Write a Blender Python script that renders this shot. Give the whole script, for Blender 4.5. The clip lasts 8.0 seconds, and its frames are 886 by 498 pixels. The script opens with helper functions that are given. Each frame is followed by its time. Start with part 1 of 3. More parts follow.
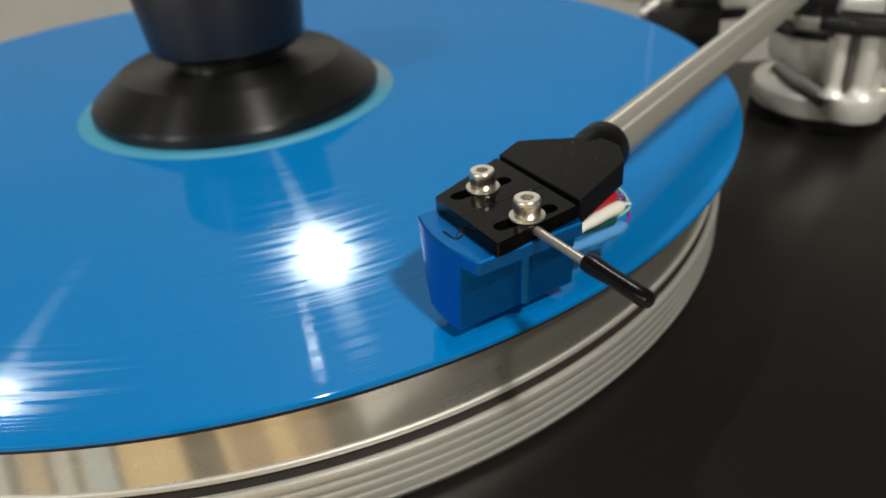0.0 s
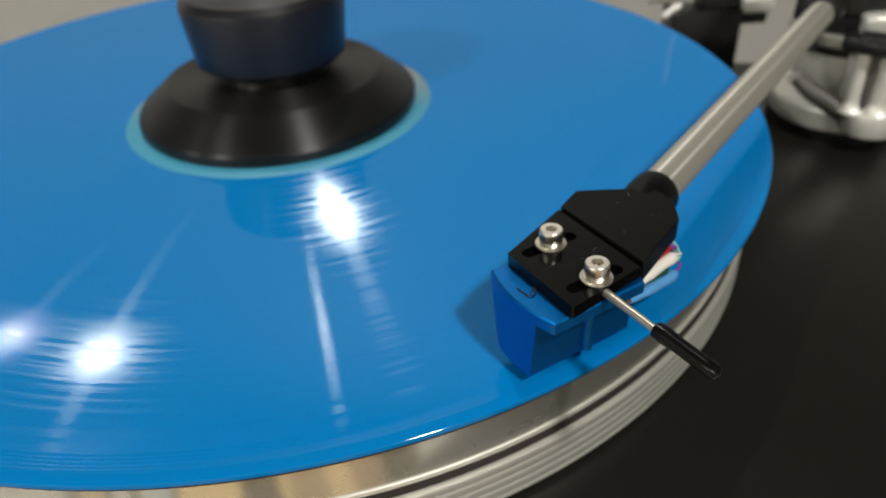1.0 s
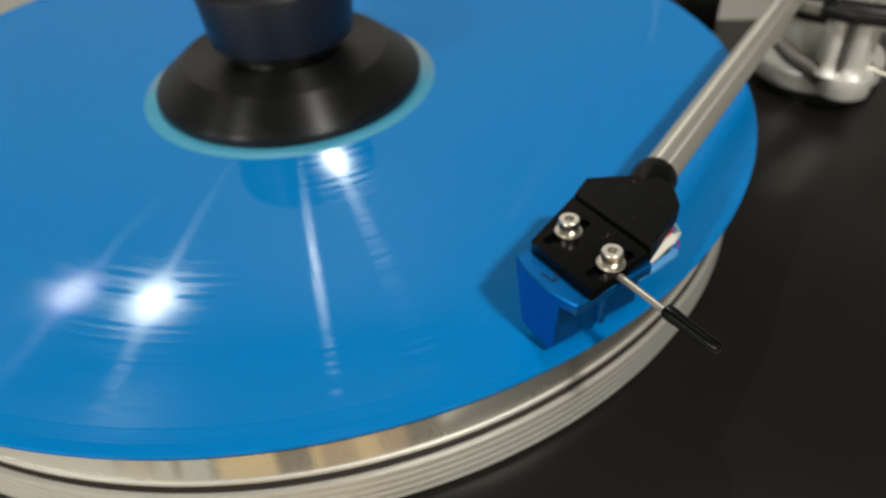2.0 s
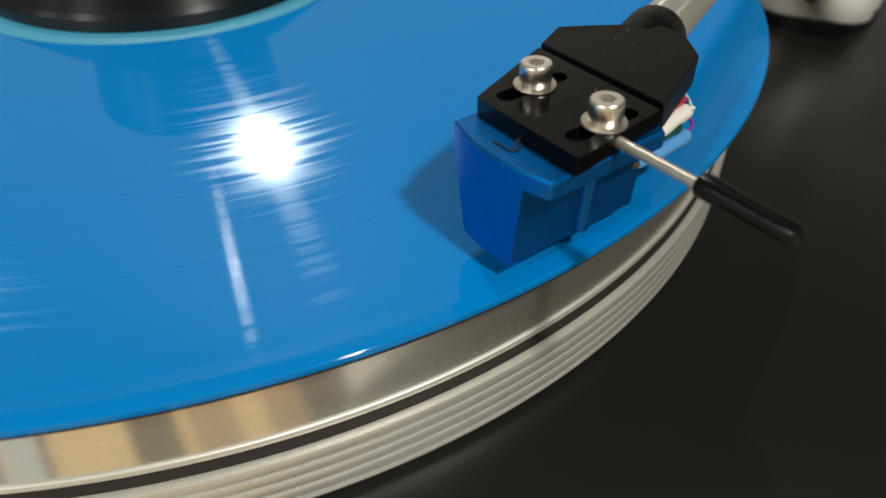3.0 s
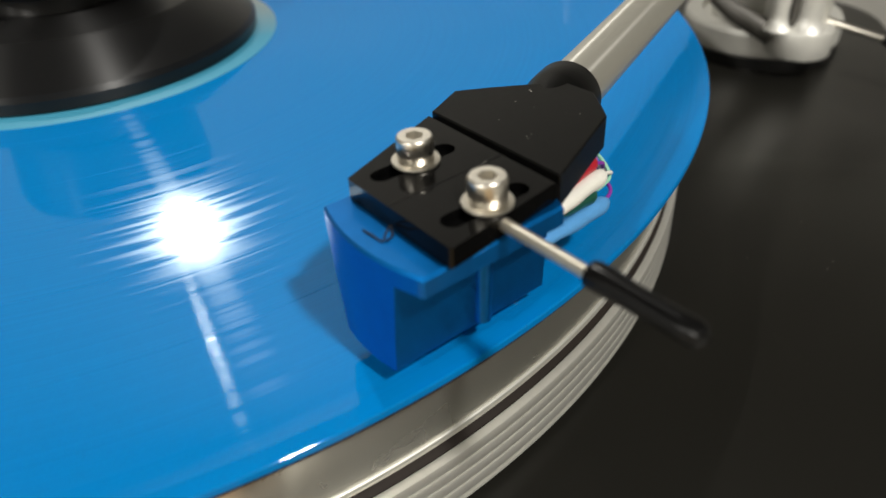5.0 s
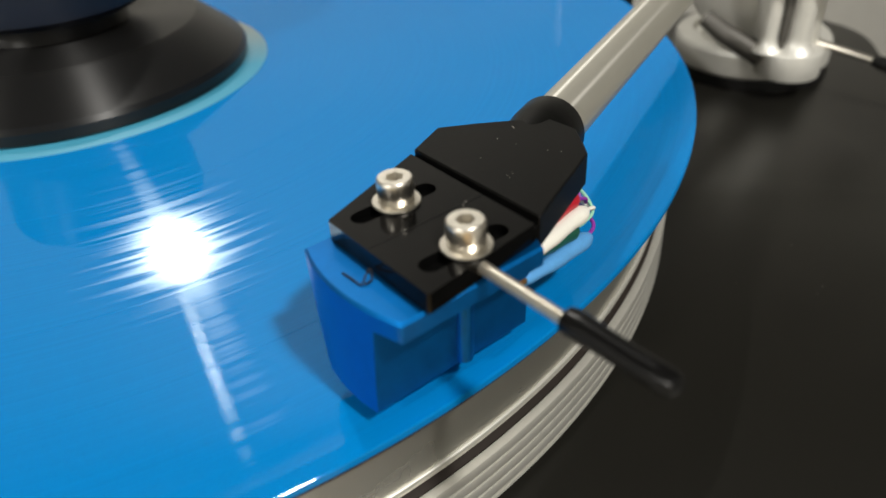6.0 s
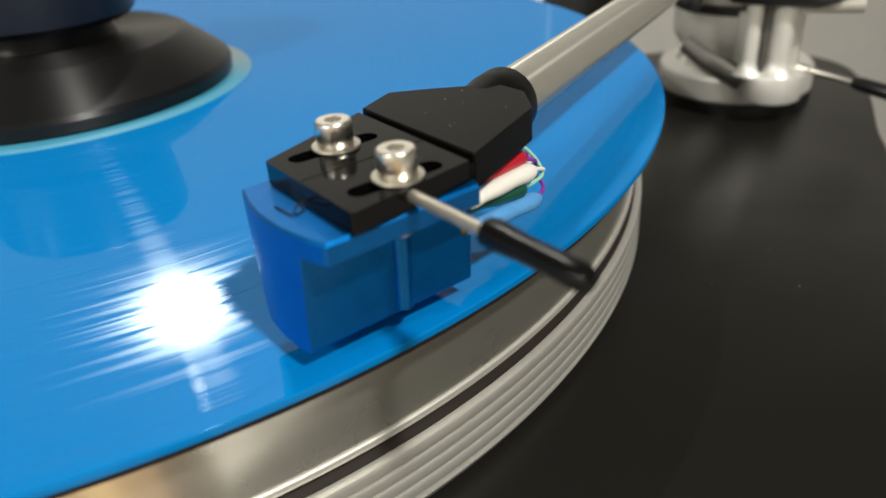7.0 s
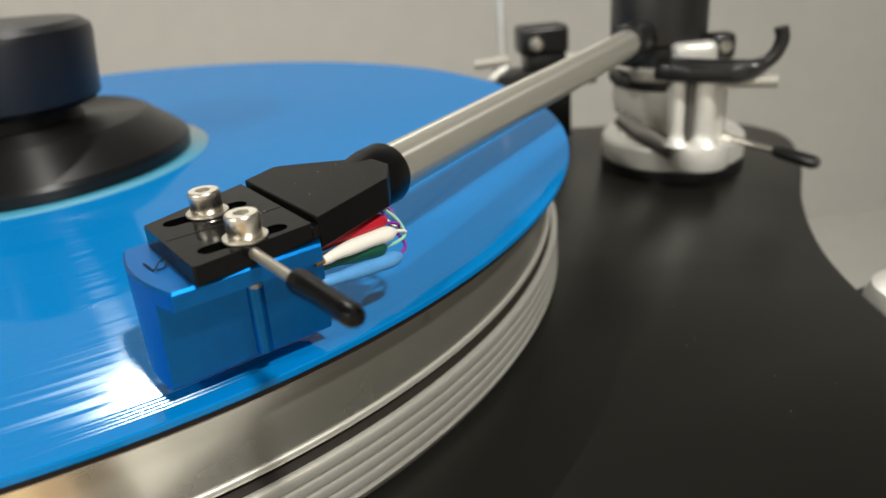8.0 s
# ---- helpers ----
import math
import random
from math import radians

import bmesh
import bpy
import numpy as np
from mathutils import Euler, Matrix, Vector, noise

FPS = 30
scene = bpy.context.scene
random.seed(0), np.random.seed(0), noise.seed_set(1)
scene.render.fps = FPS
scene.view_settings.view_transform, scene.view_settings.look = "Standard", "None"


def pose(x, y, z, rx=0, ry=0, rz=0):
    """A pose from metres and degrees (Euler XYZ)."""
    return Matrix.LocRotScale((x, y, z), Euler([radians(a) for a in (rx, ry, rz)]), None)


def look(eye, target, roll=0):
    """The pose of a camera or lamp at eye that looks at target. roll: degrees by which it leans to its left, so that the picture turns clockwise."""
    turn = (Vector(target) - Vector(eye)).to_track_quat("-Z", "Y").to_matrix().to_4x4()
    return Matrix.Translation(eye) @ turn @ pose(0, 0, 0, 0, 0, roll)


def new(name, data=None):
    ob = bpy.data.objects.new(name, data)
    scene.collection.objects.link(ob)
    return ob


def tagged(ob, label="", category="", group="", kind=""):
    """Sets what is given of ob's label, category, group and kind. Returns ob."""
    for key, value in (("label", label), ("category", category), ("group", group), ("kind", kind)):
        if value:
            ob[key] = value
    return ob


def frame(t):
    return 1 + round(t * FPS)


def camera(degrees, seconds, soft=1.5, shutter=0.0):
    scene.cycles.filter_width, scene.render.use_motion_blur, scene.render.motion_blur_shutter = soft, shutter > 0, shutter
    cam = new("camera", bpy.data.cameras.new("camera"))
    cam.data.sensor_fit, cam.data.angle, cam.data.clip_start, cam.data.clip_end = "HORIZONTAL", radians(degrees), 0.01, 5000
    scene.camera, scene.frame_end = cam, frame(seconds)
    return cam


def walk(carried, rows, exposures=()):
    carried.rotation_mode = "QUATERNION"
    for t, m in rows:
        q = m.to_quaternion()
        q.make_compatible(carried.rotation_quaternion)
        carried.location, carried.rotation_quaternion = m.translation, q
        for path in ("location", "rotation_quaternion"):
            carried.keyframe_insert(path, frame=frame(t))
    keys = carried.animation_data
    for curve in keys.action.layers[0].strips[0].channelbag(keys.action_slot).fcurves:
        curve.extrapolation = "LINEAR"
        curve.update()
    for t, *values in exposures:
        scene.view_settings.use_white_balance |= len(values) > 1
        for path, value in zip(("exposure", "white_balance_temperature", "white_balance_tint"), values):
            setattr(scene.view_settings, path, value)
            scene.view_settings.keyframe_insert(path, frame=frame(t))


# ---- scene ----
# camera and its path (record centre at the origin, record top at z = 0)
cam = camera(61.42, 8.0, soft=1.5)
cam.data.dof.use_dof = True
cam.data.dof.focus_distance = 0.110
cam.data.dof.aperture_fstop = 20.0
PATH = [
    (0.0, pose(0.0621, -0.2316, 0.0783, 58.36, 3.92, -2.05)),
    (0.5, pose(0.0547, -0.2303, 0.0860, 57.05, 3.27, -2.48)),
    (1.0, pose(0.0482, -0.2305, 0.0995, 54.86, 2.79, -2.45)),
    (1.2, pose(0.0468, -0.2312, 0.1030, 53.79, 3.47, -3.02)),
    (2.3, pose(0.0342, -0.2373, 0.1214, 49.04, 1.95, -5.54)),
    (2.5, pose(0.0333, -0.2339, 0.1100, 49.85, 1.55, -6.22)),
    (2.7, pose(0.0360, -0.2235, 0.0839, 50.42, 0.69, -7.16)),
    (3.0, pose(0.0437, -0.2067, 0.0667, 50.62, -0.16, -8.27)),
    (3.5, pose(0.0534, -0.1895, 0.0584, 53.36, 0.28, -10.84)),
    (4.0, pose(0.0523, -0.1920, 0.0557, 53.93, -0.39, -10.85)),
    (4.2, pose(0.0529, -0.1914, 0.0591, 54.14, 0.77, -10.96)),
    (5.3, pose(0.0614, -0.1961, 0.0629, 54.66, 2.36, -10.15)),
    (5.5, pose(0.0611, -0.1956, 0.0631, 55.12, 2.35, -10.24)),
    (6.0, pose(0.0628, -0.1940, 0.0655, 55.30, 2.66, -10.41)),
    (6.5, pose(0.0633, -0.1937, 0.0654, 56.56, 2.27, -10.08)),
    (7.0, pose(0.0693, -0.2024, 0.0525, 60.54, 3.07, -9.61)),
    (7.5, pose(0.0792, -0.2091, 0.0511, 64.76, 4.26, -9.08)),
    (8.0, pose(0.0890, -0.2188, 0.0554, 65.97, 4.13, -8.73)),
]
walk(cam, PATH, exposures=[(0.0, -0.08), (3.0, 0.0), (5.5, 0.2), (6.5, 0.3), (8.0, 0.35)])

# ---- light: a room lit by ceiling downlights ----
FLOOR, CEIL = -0.78, 1.75
X0, X1, Y0, Y1 = -4.8, 4.2, -2.4, 1.55

world = bpy.data.worlds.new("world")
world.use_nodes = True
world.node_tree.nodes["Background"].inputs[0].default_value = (0.9, 0.95, 1.0, 1)
world.node_tree.nodes["Background"].inputs[1].default_value = 0.05
scene.world = world

# x, y, watts, radius of each downlight
LAMPS = [
    (0.74, -1.22, 46.0, 0.105),
    (-2.05, -1.91, 50.0, 0.110),
    (-3.85, -1.47, 40.0, 0.100),
    (-0.21, 1.01, 13.0, 0.018),
]


# ---- materials ----
def mat(name, color=(0.5, 0.5, 0.5), rough=0.5, metal=0.0, spec=0.5, coat=0.0, coat_rough=0.03, noise_scale=0.0,
        noise_amount=0.15, bump=0.0, rough_var=0.0, aniso=0.0, ior=1.5):
    m = bpy.data.materials.new(name)
    m.use_nodes = True
    nt = m.node_tree
    b = nt.nodes["Principled BSDF"]
    b.inputs["Base Color"].default_value = (*color, 1)
    b.inputs["Roughness"].default_value = rough
    b.inputs["Metallic"].default_value = metal
    b.inputs["Specular IOR Level"].default_value = spec
    b.inputs["Coat Weight"].default_value = coat
    b.inputs["Coat Roughness"].default_value = coat_rough
    b.inputs["IOR"].default_value = ior
    if aniso:
        b.inputs["Anisotropic"].default_value = aniso
        b.inputs["Anisotropic Rotation"].default_value = 0.25
        tan = nt.nodes.new("ShaderNodeTangent")
        tan.direction_type, tan.axis = "RADIAL", "Z"
        nt.links.new(tan.outputs[0], b.inputs["Tangent"])
    if noise_scale:
        tc = nt.nodes.new("ShaderNodeTexCoord")
        big = nt.nodes.new("ShaderNodeTexNoise")
        big.inputs["Scale"].default_value = noise_scale
        big.inputs["Detail"].default_value = 4
        fine = nt.nodes.new("ShaderNodeTexNoise")
        fine.inputs["Scale"].default_value = noise_scale * 14
        fine.inputs["Detail"].default_value = 3
        nt.links.new(tc.outputs["Object"], big.inputs["Vector"])
        nt.links.new(tc.outputs["Object"], fine.inputs["Vector"])
        add = nt.nodes.new("ShaderNodeMath")
        add.operation = "ADD"
        nt.links.new(big.outputs["Fac"], add.inputs[0])
        nt.links.new(fine.outputs["Fac"], add.inputs[1])
        mp = nt.nodes.new("ShaderNodeMapRange")
        mp.inputs["From Min"].default_value, mp.inputs["From Max"].default_value = 0.6, 1.4
        mp.inputs["To Min"].default_value, mp.inputs["To Max"].default_value = 1 - noise_amount, 1 + noise_amount
        nt.links.new(add.outputs[0], mp.inputs["Value"])
        mul = nt.nodes.new("ShaderNodeVectorMath")
        mul.operation = "SCALE"
        mul.inputs[0].default_value = color
        nt.links.new(mp.outputs[0], mul.inputs["Scale"])
        nt.links.new(mul.outputs[0], b.inputs["Base Color"])
        if rough_var:
            rr = nt.nodes.new("ShaderNodeMapRange")
            rr.inputs["From Min"].default_value, rr.inputs["From Max"].default_value = 0.6, 1.4
            rr.inputs["To Min"].default_value, rr.inputs["To Max"].default_value = rough - rough_var, rough + rough_var
            nt.links.new(add.outputs[0], rr.inputs["Value"])
            nt.links.new(rr.outputs[0], b.inputs["Roughness"])
        if bump:
            bp = nt.nodes.new("ShaderNodeBump")
            bp.inputs["Strength"].default_value = bump
            bp.inputs["Distance"].default_value = 0.0002
            nt.links.new(fine.outputs["Fac"], bp.inputs["Height"])
            nt.links.new(bp.outputs[0], b.inputs["Normal"])
    return m


def radius_rings(m, scale, strength, distance, color=None, spread=0.06):
    """Fine rings round the z axis, as on pressed vinyl or turned metal."""
    nt = m.node_tree
    b = nt.nodes["Principled BSDF"]
    tc = nt.nodes.new("ShaderNodeTexCoord")
    sep = nt.nodes.new("ShaderNodeSeparateXYZ")
    nt.links.new(tc.outputs["Object"], sep.inputs[0])
    flat = nt.nodes.new("ShaderNodeCombineXYZ")
    nt.links.new(sep.outputs[0], flat.inputs[0])
    nt.links.new(sep.outputs[1], flat.inputs[1])
    ln = nt.nodes.new("ShaderNodeVectorMath")
    ln.operation = "LENGTH"
    nt.links.new(flat.outputs[0], ln.inputs[0])
    n = nt.nodes.new("ShaderNodeTexNoise")
    n.noise_dimensions = "1D"
    n.inputs["Scale"].default_value = scale
    n.inputs["Detail"].default_value = 5
    n.inputs["Roughness"].default_value = 0.75
    nt.links.new(ln.outputs["Value"], n.inputs["W"])
    bp = nt.nodes.new("ShaderNodeBump")
    bp.inputs["Strength"].default_value = strength
    bp.inputs["Distance"].default_value = distance
    nt.links.new(n.outputs["Fac"], bp.inputs["Height"])
    nt.links.new(bp.outputs[0], b.inputs["Normal"])
    if color:
        mp = nt.nodes.new("ShaderNodeMapRange")
        mp.inputs["From Min"].default_value, mp.inputs["From Max"].default_value = 0.3, 0.7
        mp.inputs["To Min"].default_value, mp.inputs["To Max"].default_value = 1 - spread, 1 + spread
        nt.links.new(n.outputs["Fac"], mp.inputs["Value"])
        sc = nt.nodes.new("ShaderNodeVectorMath")
        sc.operation = "SCALE"
        sc.inputs[0].default_value = color
        nt.links.new(mp.outputs[0], sc.inputs["Scale"])
        nt.links.new(sc.outputs[0], b.inputs["Base Color"])
    return m


BLUE = (0.0006, 0.180, 0.50)
VINYL = radius_rings(mat("blue_vinyl", BLUE, 0.5, spec=0.0, coat=0.5, coat_rough=0.045), 1500, 0.05, 0.00002, BLUE)


def groove_gloss(m):
    """The walls of the pressed grooves lean 45 degrees outwards and inwards and shine along their length."""
    nt = m.node_tree
    out, last = nt.nodes["Material Output"], nt.nodes["Principled BSDF"].outputs[0]
    tc = nt.nodes.new("ShaderNodeTexCoord")
    flat = nt.nodes.new("ShaderNodeVectorMath")
    flat.operation, flat.inputs[1].default_value = "MULTIPLY", (1, 1, 0)
    nt.links.new(tc.outputs["Object"], flat.inputs[0])
    unit = nt.nodes.new("ShaderNodeVectorMath")
    unit.operation = "NORMALIZE"
    nt.links.new(flat.outputs[0], unit.inputs[0])
    tan = nt.nodes.new("ShaderNodeTangent")
    tan.direction_type, tan.axis = "RADIAL", "Z"
    ln = nt.nodes.new("ShaderNodeVectorMath")
    ln.operation = "LENGTH"
    nt.links.new(flat.outputs[0], ln.inputs[0])
    bands = nt.nodes.new("ShaderNodeTexNoise")
    bands.noise_dimensions = "1D"
    bands.inputs["Scale"].default_value = 520
    bands.inputs["Detail"].default_value = 4
    bands.inputs["Roughness"].default_value = 0.7
    nt.links.new(ln.outputs["Value"], bands.inputs["W"])
    # pressed area, then the widely spaced lead-in grooves near the edge
    inner = nt.nodes.new("ShaderNodeMath")
    inner.operation, inner.inputs[1].default_value = "LESS_THAN", 0.1436
    nt.links.new(ln.outputs["Value"], inner.inputs[0])
    outer = nt.nodes.new("ShaderNodeMath")
    outer.operation, outer.inputs[1].default_value = "LESS_THAN", 0.1474
    nt.links.new(ln.outputs["Value"], outer.inputs[0])
    turns = nt.nodes.new("ShaderNodeMath")
    turns.operation, turns.inputs[1].default_value = "MULTIPLY", 1150.0
    nt.links.new(ln.outputs["Value"], turns.inputs[0])
    fract = nt.nodes.new("ShaderNodeMath")
    fract.operation = "FRACT"
    nt.links.new(turns.outputs[0], fract.inputs[0])
    thin = nt.nodes.new("ShaderNodeMath")
    thin.operation, thin.inputs[1].default_value = "LESS_THAN", 0.35
    nt.links.new(fract.outputs[0], thin.inputs[0])
    lead = nt.nodes.new("ShaderNodeMath")
    lead.operation = "MULTIPLY"
    nt.links.new(thin.outputs[0], lead.inputs[0])
    nt.links.new(outer.outputs[0], lead.inputs[1])
    pressed = nt.nodes.new("ShaderNodeMath")
    pressed.operation = "MAXIMUM"
    nt.links.new(inner.outputs[0], pressed.inputs[0])
    nt.links.new(lead.outputs[0], pressed.inputs[1])
    for lean, share, rough, aniso in ((1.10, 0.020, 0.152, -0.50), (1.10, 0.0022, 0.14, 0.62), (0.15, 0.0014, 0.082, 0.84)):
        tilt = nt.nodes.new("ShaderNodeVectorMath")
        tilt.operation = "MULTIPLY_ADD"
        tilt.inputs[1].default_value, tilt.inputs[2].default_value = (lean, lean, lean), (0, 0, 1)
        nt.links.new(unit.outputs[0], tilt.inputs[0])
        norm = nt.nodes.new("ShaderNodeVectorMath")
        norm.operation = "NORMALIZE"
        nt.links.new(tilt.outputs[0], norm.inputs[0])
        gl = nt.nodes.new("ShaderNodeBsdfAnisotropic")
        gl.inputs["Color"].default_value = (0.82, 0.97, 1.0, 1)
        gl.distribution = "BECKMANN"
        spread = nt.nodes.new("ShaderNodeMapRange")
        spread.inputs["From Min"].default_value, spread.inputs["From Max"].default_value = 0.3, 0.7
        spread.inputs["To Min"].default_value, spread.inputs["To Max"].default_value = rough * 0.6, rough * 1.5
        nt.links.new(bands.outputs["Fac"], spread.inputs["Value"])
        nt.links.new(spread.outputs[0], gl.inputs["Roughness"])
        gl.inputs["Anisotropy"].default_value = aniso
        nt.links.new(norm.outputs[0], gl.inputs["Normal"])
        nt.links.new(tan.outputs[0], gl.inputs["Tangent"])
        mix = nt.nodes.new("ShaderNodeMixShader")
        part_of = nt.nodes.new("ShaderNodeMath")
        part_of.operation, part_of.inputs[1].default_value = "MULTIPLY", share
        nt.links.new(pressed.outputs[0], part_of.inputs[0])
        nt.links.new(part_of.outputs[0], mix.inputs[0])
        nt.links.new(last, mix.inputs[1])
        nt.links.new(gl.outputs[0], mix.inputs[2])
        last = mix.outputs[0]
    nt.links.new(last, out.inputs[0])


groove_gloss(VINYL)
STEEL = mat("polished_platter_metal", (0.75, 0.74, 0.66), 0.52, metal=0.8, noise_scale=6, noise_amount=0.04)
STEEL_LOW = mat("turned_aluminium", (0.67, 0.66, 0.605), 0.44, metal=0.68, noise_scale=60, noise_amount=0.05)


def brushed_round(m, share, rough, aniso, color):
    """Fine turning marks round the z axis, which draw reflections out along the axis."""
    nt = m.node_tree
    tan = nt.nodes.new("ShaderNodeTangent")
    tan.direction_type, tan.axis = "RADIAL", "Z"
    gl = nt.nodes.new("ShaderNodeBsdfAnisotropic")
    gl.distribution = "GGX"
    gl.inputs["Color"].default_value = (*color, 1)
    gl.inputs["Roughness"].default_value = rough
    gl.inputs["Anisotropy"].default_value = aniso
    nt.links.new(tan.outputs[0], gl.inputs["Tangent"])
    mix = nt.nodes.new("ShaderNodeMixShader")
    mix.inputs[0].default_value = share
    nt.links.new(nt.nodes["Principled BSDF"].outputs[0], mix.inputs[1])
    nt.links.new(gl.outputs[0], mix.inputs[2])
    nt.links.new(mix.outputs[0], nt.nodes["Material Output"].inputs[0])


brushed_round(STEEL, 0.72, 0.15, 0.58, (0.84, 0.83, 0.77))
MAT = mat("dark_brown_platter_mat", (0.018, 0.008, 0.006), 0.7, noise_scale=80)
BELT = mat("drive_belt_rubber", (0.016, 0.011, 0.008), 0.65, spec=0.25, noise_scale=40)
PLINTH = mat("black_satin_plinth", (0.0076, 0.0072, 0.0057), 0.31, spec=0.40, noise_scale=9, noise_amount=0.06)
CLAMP = radius_rings(mat("black_anodised_turned", (0.006, 0.006, 0.006), 0.40, spec=0.4, aniso=0.9), 2500, 0.04, 0.00003)
CLAMP_KNOB = mat("black_satin_knob", (0.007, 0.007, 0.010), 0.36, noise_scale=70, noise_amount=0.2, aniso=0.6)
SHELL_GLOSS = mat("black_gloss_anodised", (0.003, 0.003, 0.003), 0.12, spec=0.16, noise_scale=260, noise_amount=0.3, rough_var=0.06)
SHELL_SATIN = mat("black_satin_anodised", (0.0035, 0.0035, 0.0033), 0.36, spec=0.13, noise_scale=300, noise_amount=0.3, bump=0.12)
SLEEVE = mat("black_rubber_sleeve", (0.0025, 0.0025, 0.0025), 0.27, spec=0.22, noise_scale=200, noise_amount=0.2)
CHROME = mat("nickel_plated_steel", (0.76, 0.72, 0.64), 0.30, metal=1.0, noise_scale=400, noise_amount=0.08, rough_var=0.05)
LIFT = mat("dull_steel_rod", (0.52, 0.49, 0.42), 0.38, metal=0.85, noise_scale=500, noise_amount=0.15, bump=0.1)
SILVER = mat("cast_silver_metal", (0.74, 0.73, 0.68), 0.48, metal=0.5, noise_scale=120, noise_amount=0.08, rough_var=0.05)
SATIN_SILVER = mat("satin_silver_tube", (0.50, 0.485, 0.43), 0.36, metal=0.45, coat=0.2, coat_rough=0.2, noise_scale=40, noise_amount=0.02)


def brushed_along(m, axis, share, rough, aniso, color):
    """A drawn and polished tube: fine marks round it spread the lamps' highlight along its axis."""
    nt = m.node_tree
    gl = nt.nodes.new("ShaderNodeBsdfAnisotropic")
    gl.distribution = "BECKMANN"
    gl.inputs["Color"].default_value = (*color, 1)
    gl.inputs["Roughness"].default_value = rough
    gl.inputs["Anisotropy"].default_value = aniso
    tan = nt.nodes.new("ShaderNodeCombineXYZ")
    for k in range(3):
        tan.inputs[k].default_value = axis[k]
    nt.links.new(tan.outputs[0], gl.inputs["Tangent"])
    mix = nt.nodes.new("ShaderNodeMixShader")
    mix.inputs[0].default_value = share
    nt.links.new(nt.nodes["Principled BSDF"].outputs[0], mix.inputs[1])
    nt.links.new(gl.outputs[0], mix.inputs[2])
    nt.links.new(mix.outputs[0], nt.nodes["Material Output"].inputs[0])


NICKEL = mat("brushed_nickel_face", (0.80, 0.76, 0.67), 0.40, metal=0.9, noise_scale=700, noise_amount=0.15, bump=0.15)
TUBE = mat("drawn_silver_tube", (0.52, 0.505, 0.44), 0.44, metal=0.6, noise_scale=40, noise_amount=0.02)
brushed_along(TUBE, (0.618, 0.786, -0.0145), 0.24, 0.42, -0.58, (0.85, 0.83, 0.77))
CART = mat("blue_anodised_cartridge", (0.0004, 0.146, 0.465), 0.42, metal=0.88, spec=0.3, coat=0.18, coat_rough=0.14, noise_scale=420, noise_amount=0.12, bump=0.06, rough_var=0.05)
RED = mat("red_wire_sleeve", (0.45, 0.008, 0.022), 0.42, noise_scale=300)
WHITE = mat("white_wire_sleeve", (0.90, 0.88, 0.80), 0.45, noise_scale=300, noise_amount=0.05)
GREEN = mat("green_wire_sleeve", (0.004, 0.075, 0.045), 0.42, noise_scale=300)
BLUEW = mat("light_blue_wire_sleeve", (0.10, 0.34, 0.70), 0.42, noise_scale=300)
PURPLE = mat("purple_wire", (0.26, 0.03, 0.34), 0.4)
PALE_GREEN = mat("pale_green_wire", (0.32, 0.66, 0.48), 0.4)
COPPER = mat("gold_pin", (0.60, 0.32, 0.12), 0.30, metal=1.0)
BLACK = mat("black_bracket_metal", (0.010, 0.010, 0.010), 0.32, noise_scale=90, noise_amount=0.2)
STRUT = mat("dark_grey_cast_metal", (0.10, 0.095, 0.085), 0.5, metal=0.3, noise_scale=120, noise_amount=0.2)
HAIR = mat("dust_fibre", (0.008, 0.008, 0.010), 0.7)
LINT = mat("pale_dust", (0.45, 0.42, 0.38), 0.8)
FLOOR_M = mat("grey_floor", (0.50, 0.490, 0.455), 0.55, noise_scale=1.4, noise_amount=0.08, bump=0.05)
WALL_M = mat("warm_grey_wall_paint", (0.475, 0.468, 0.440), 0.7, noise_scale=1.2, noise_amount=0.05)
CEIL_M = mat("grey_ceiling_paint", (0.18, 0.175, 0.17), 0.8, noise_scale=1.2, noise_amount=0.03)
# stripe colours of the added wedge, which shows only in the rim's reflection
STRIPE_WHITE = mat("off_white_stripe", (0.76, 0.735, 0.67), 0.9, noise_scale=60, noise_amount=0.08)
STRIPE_GREY = mat("grey_stripe", (0.22, 0.19, 0.15), 0.9, noise_scale=60, noise_amount=0.1)
STRIPE_BLUE = mat("pale_blue_grey_stripe", (0.62, 0.68, 0.70), 0.9, noise_scale=60, noise_amount=0.1)
STRIPE_BEIGE = mat("beige_stripe", (0.70, 0.54, 0.36), 0.9, noise_scale=60, noise_amount=0.1)
STRIPE_AMBER = mat("amber_stripe", (0.90, 0.66, 0.34), 0.9, noise_scale=60, noise_amount=0.1)
STRIPE_BROWN = mat("brown_stripe", (0.50, 0.34, 0.20), 0.9, noise_scale=60, noise_amount=0.12)
STRIPE_DARK = mat("dark_brown_stripe", (0.12, 0.095, 0.07), 0.9, noise_scale=60, noise_amount=0.12)
STAND_M = mat("black_stand_wood", (0.03, 0.028, 0.026), 0.5, noise_scale=12)


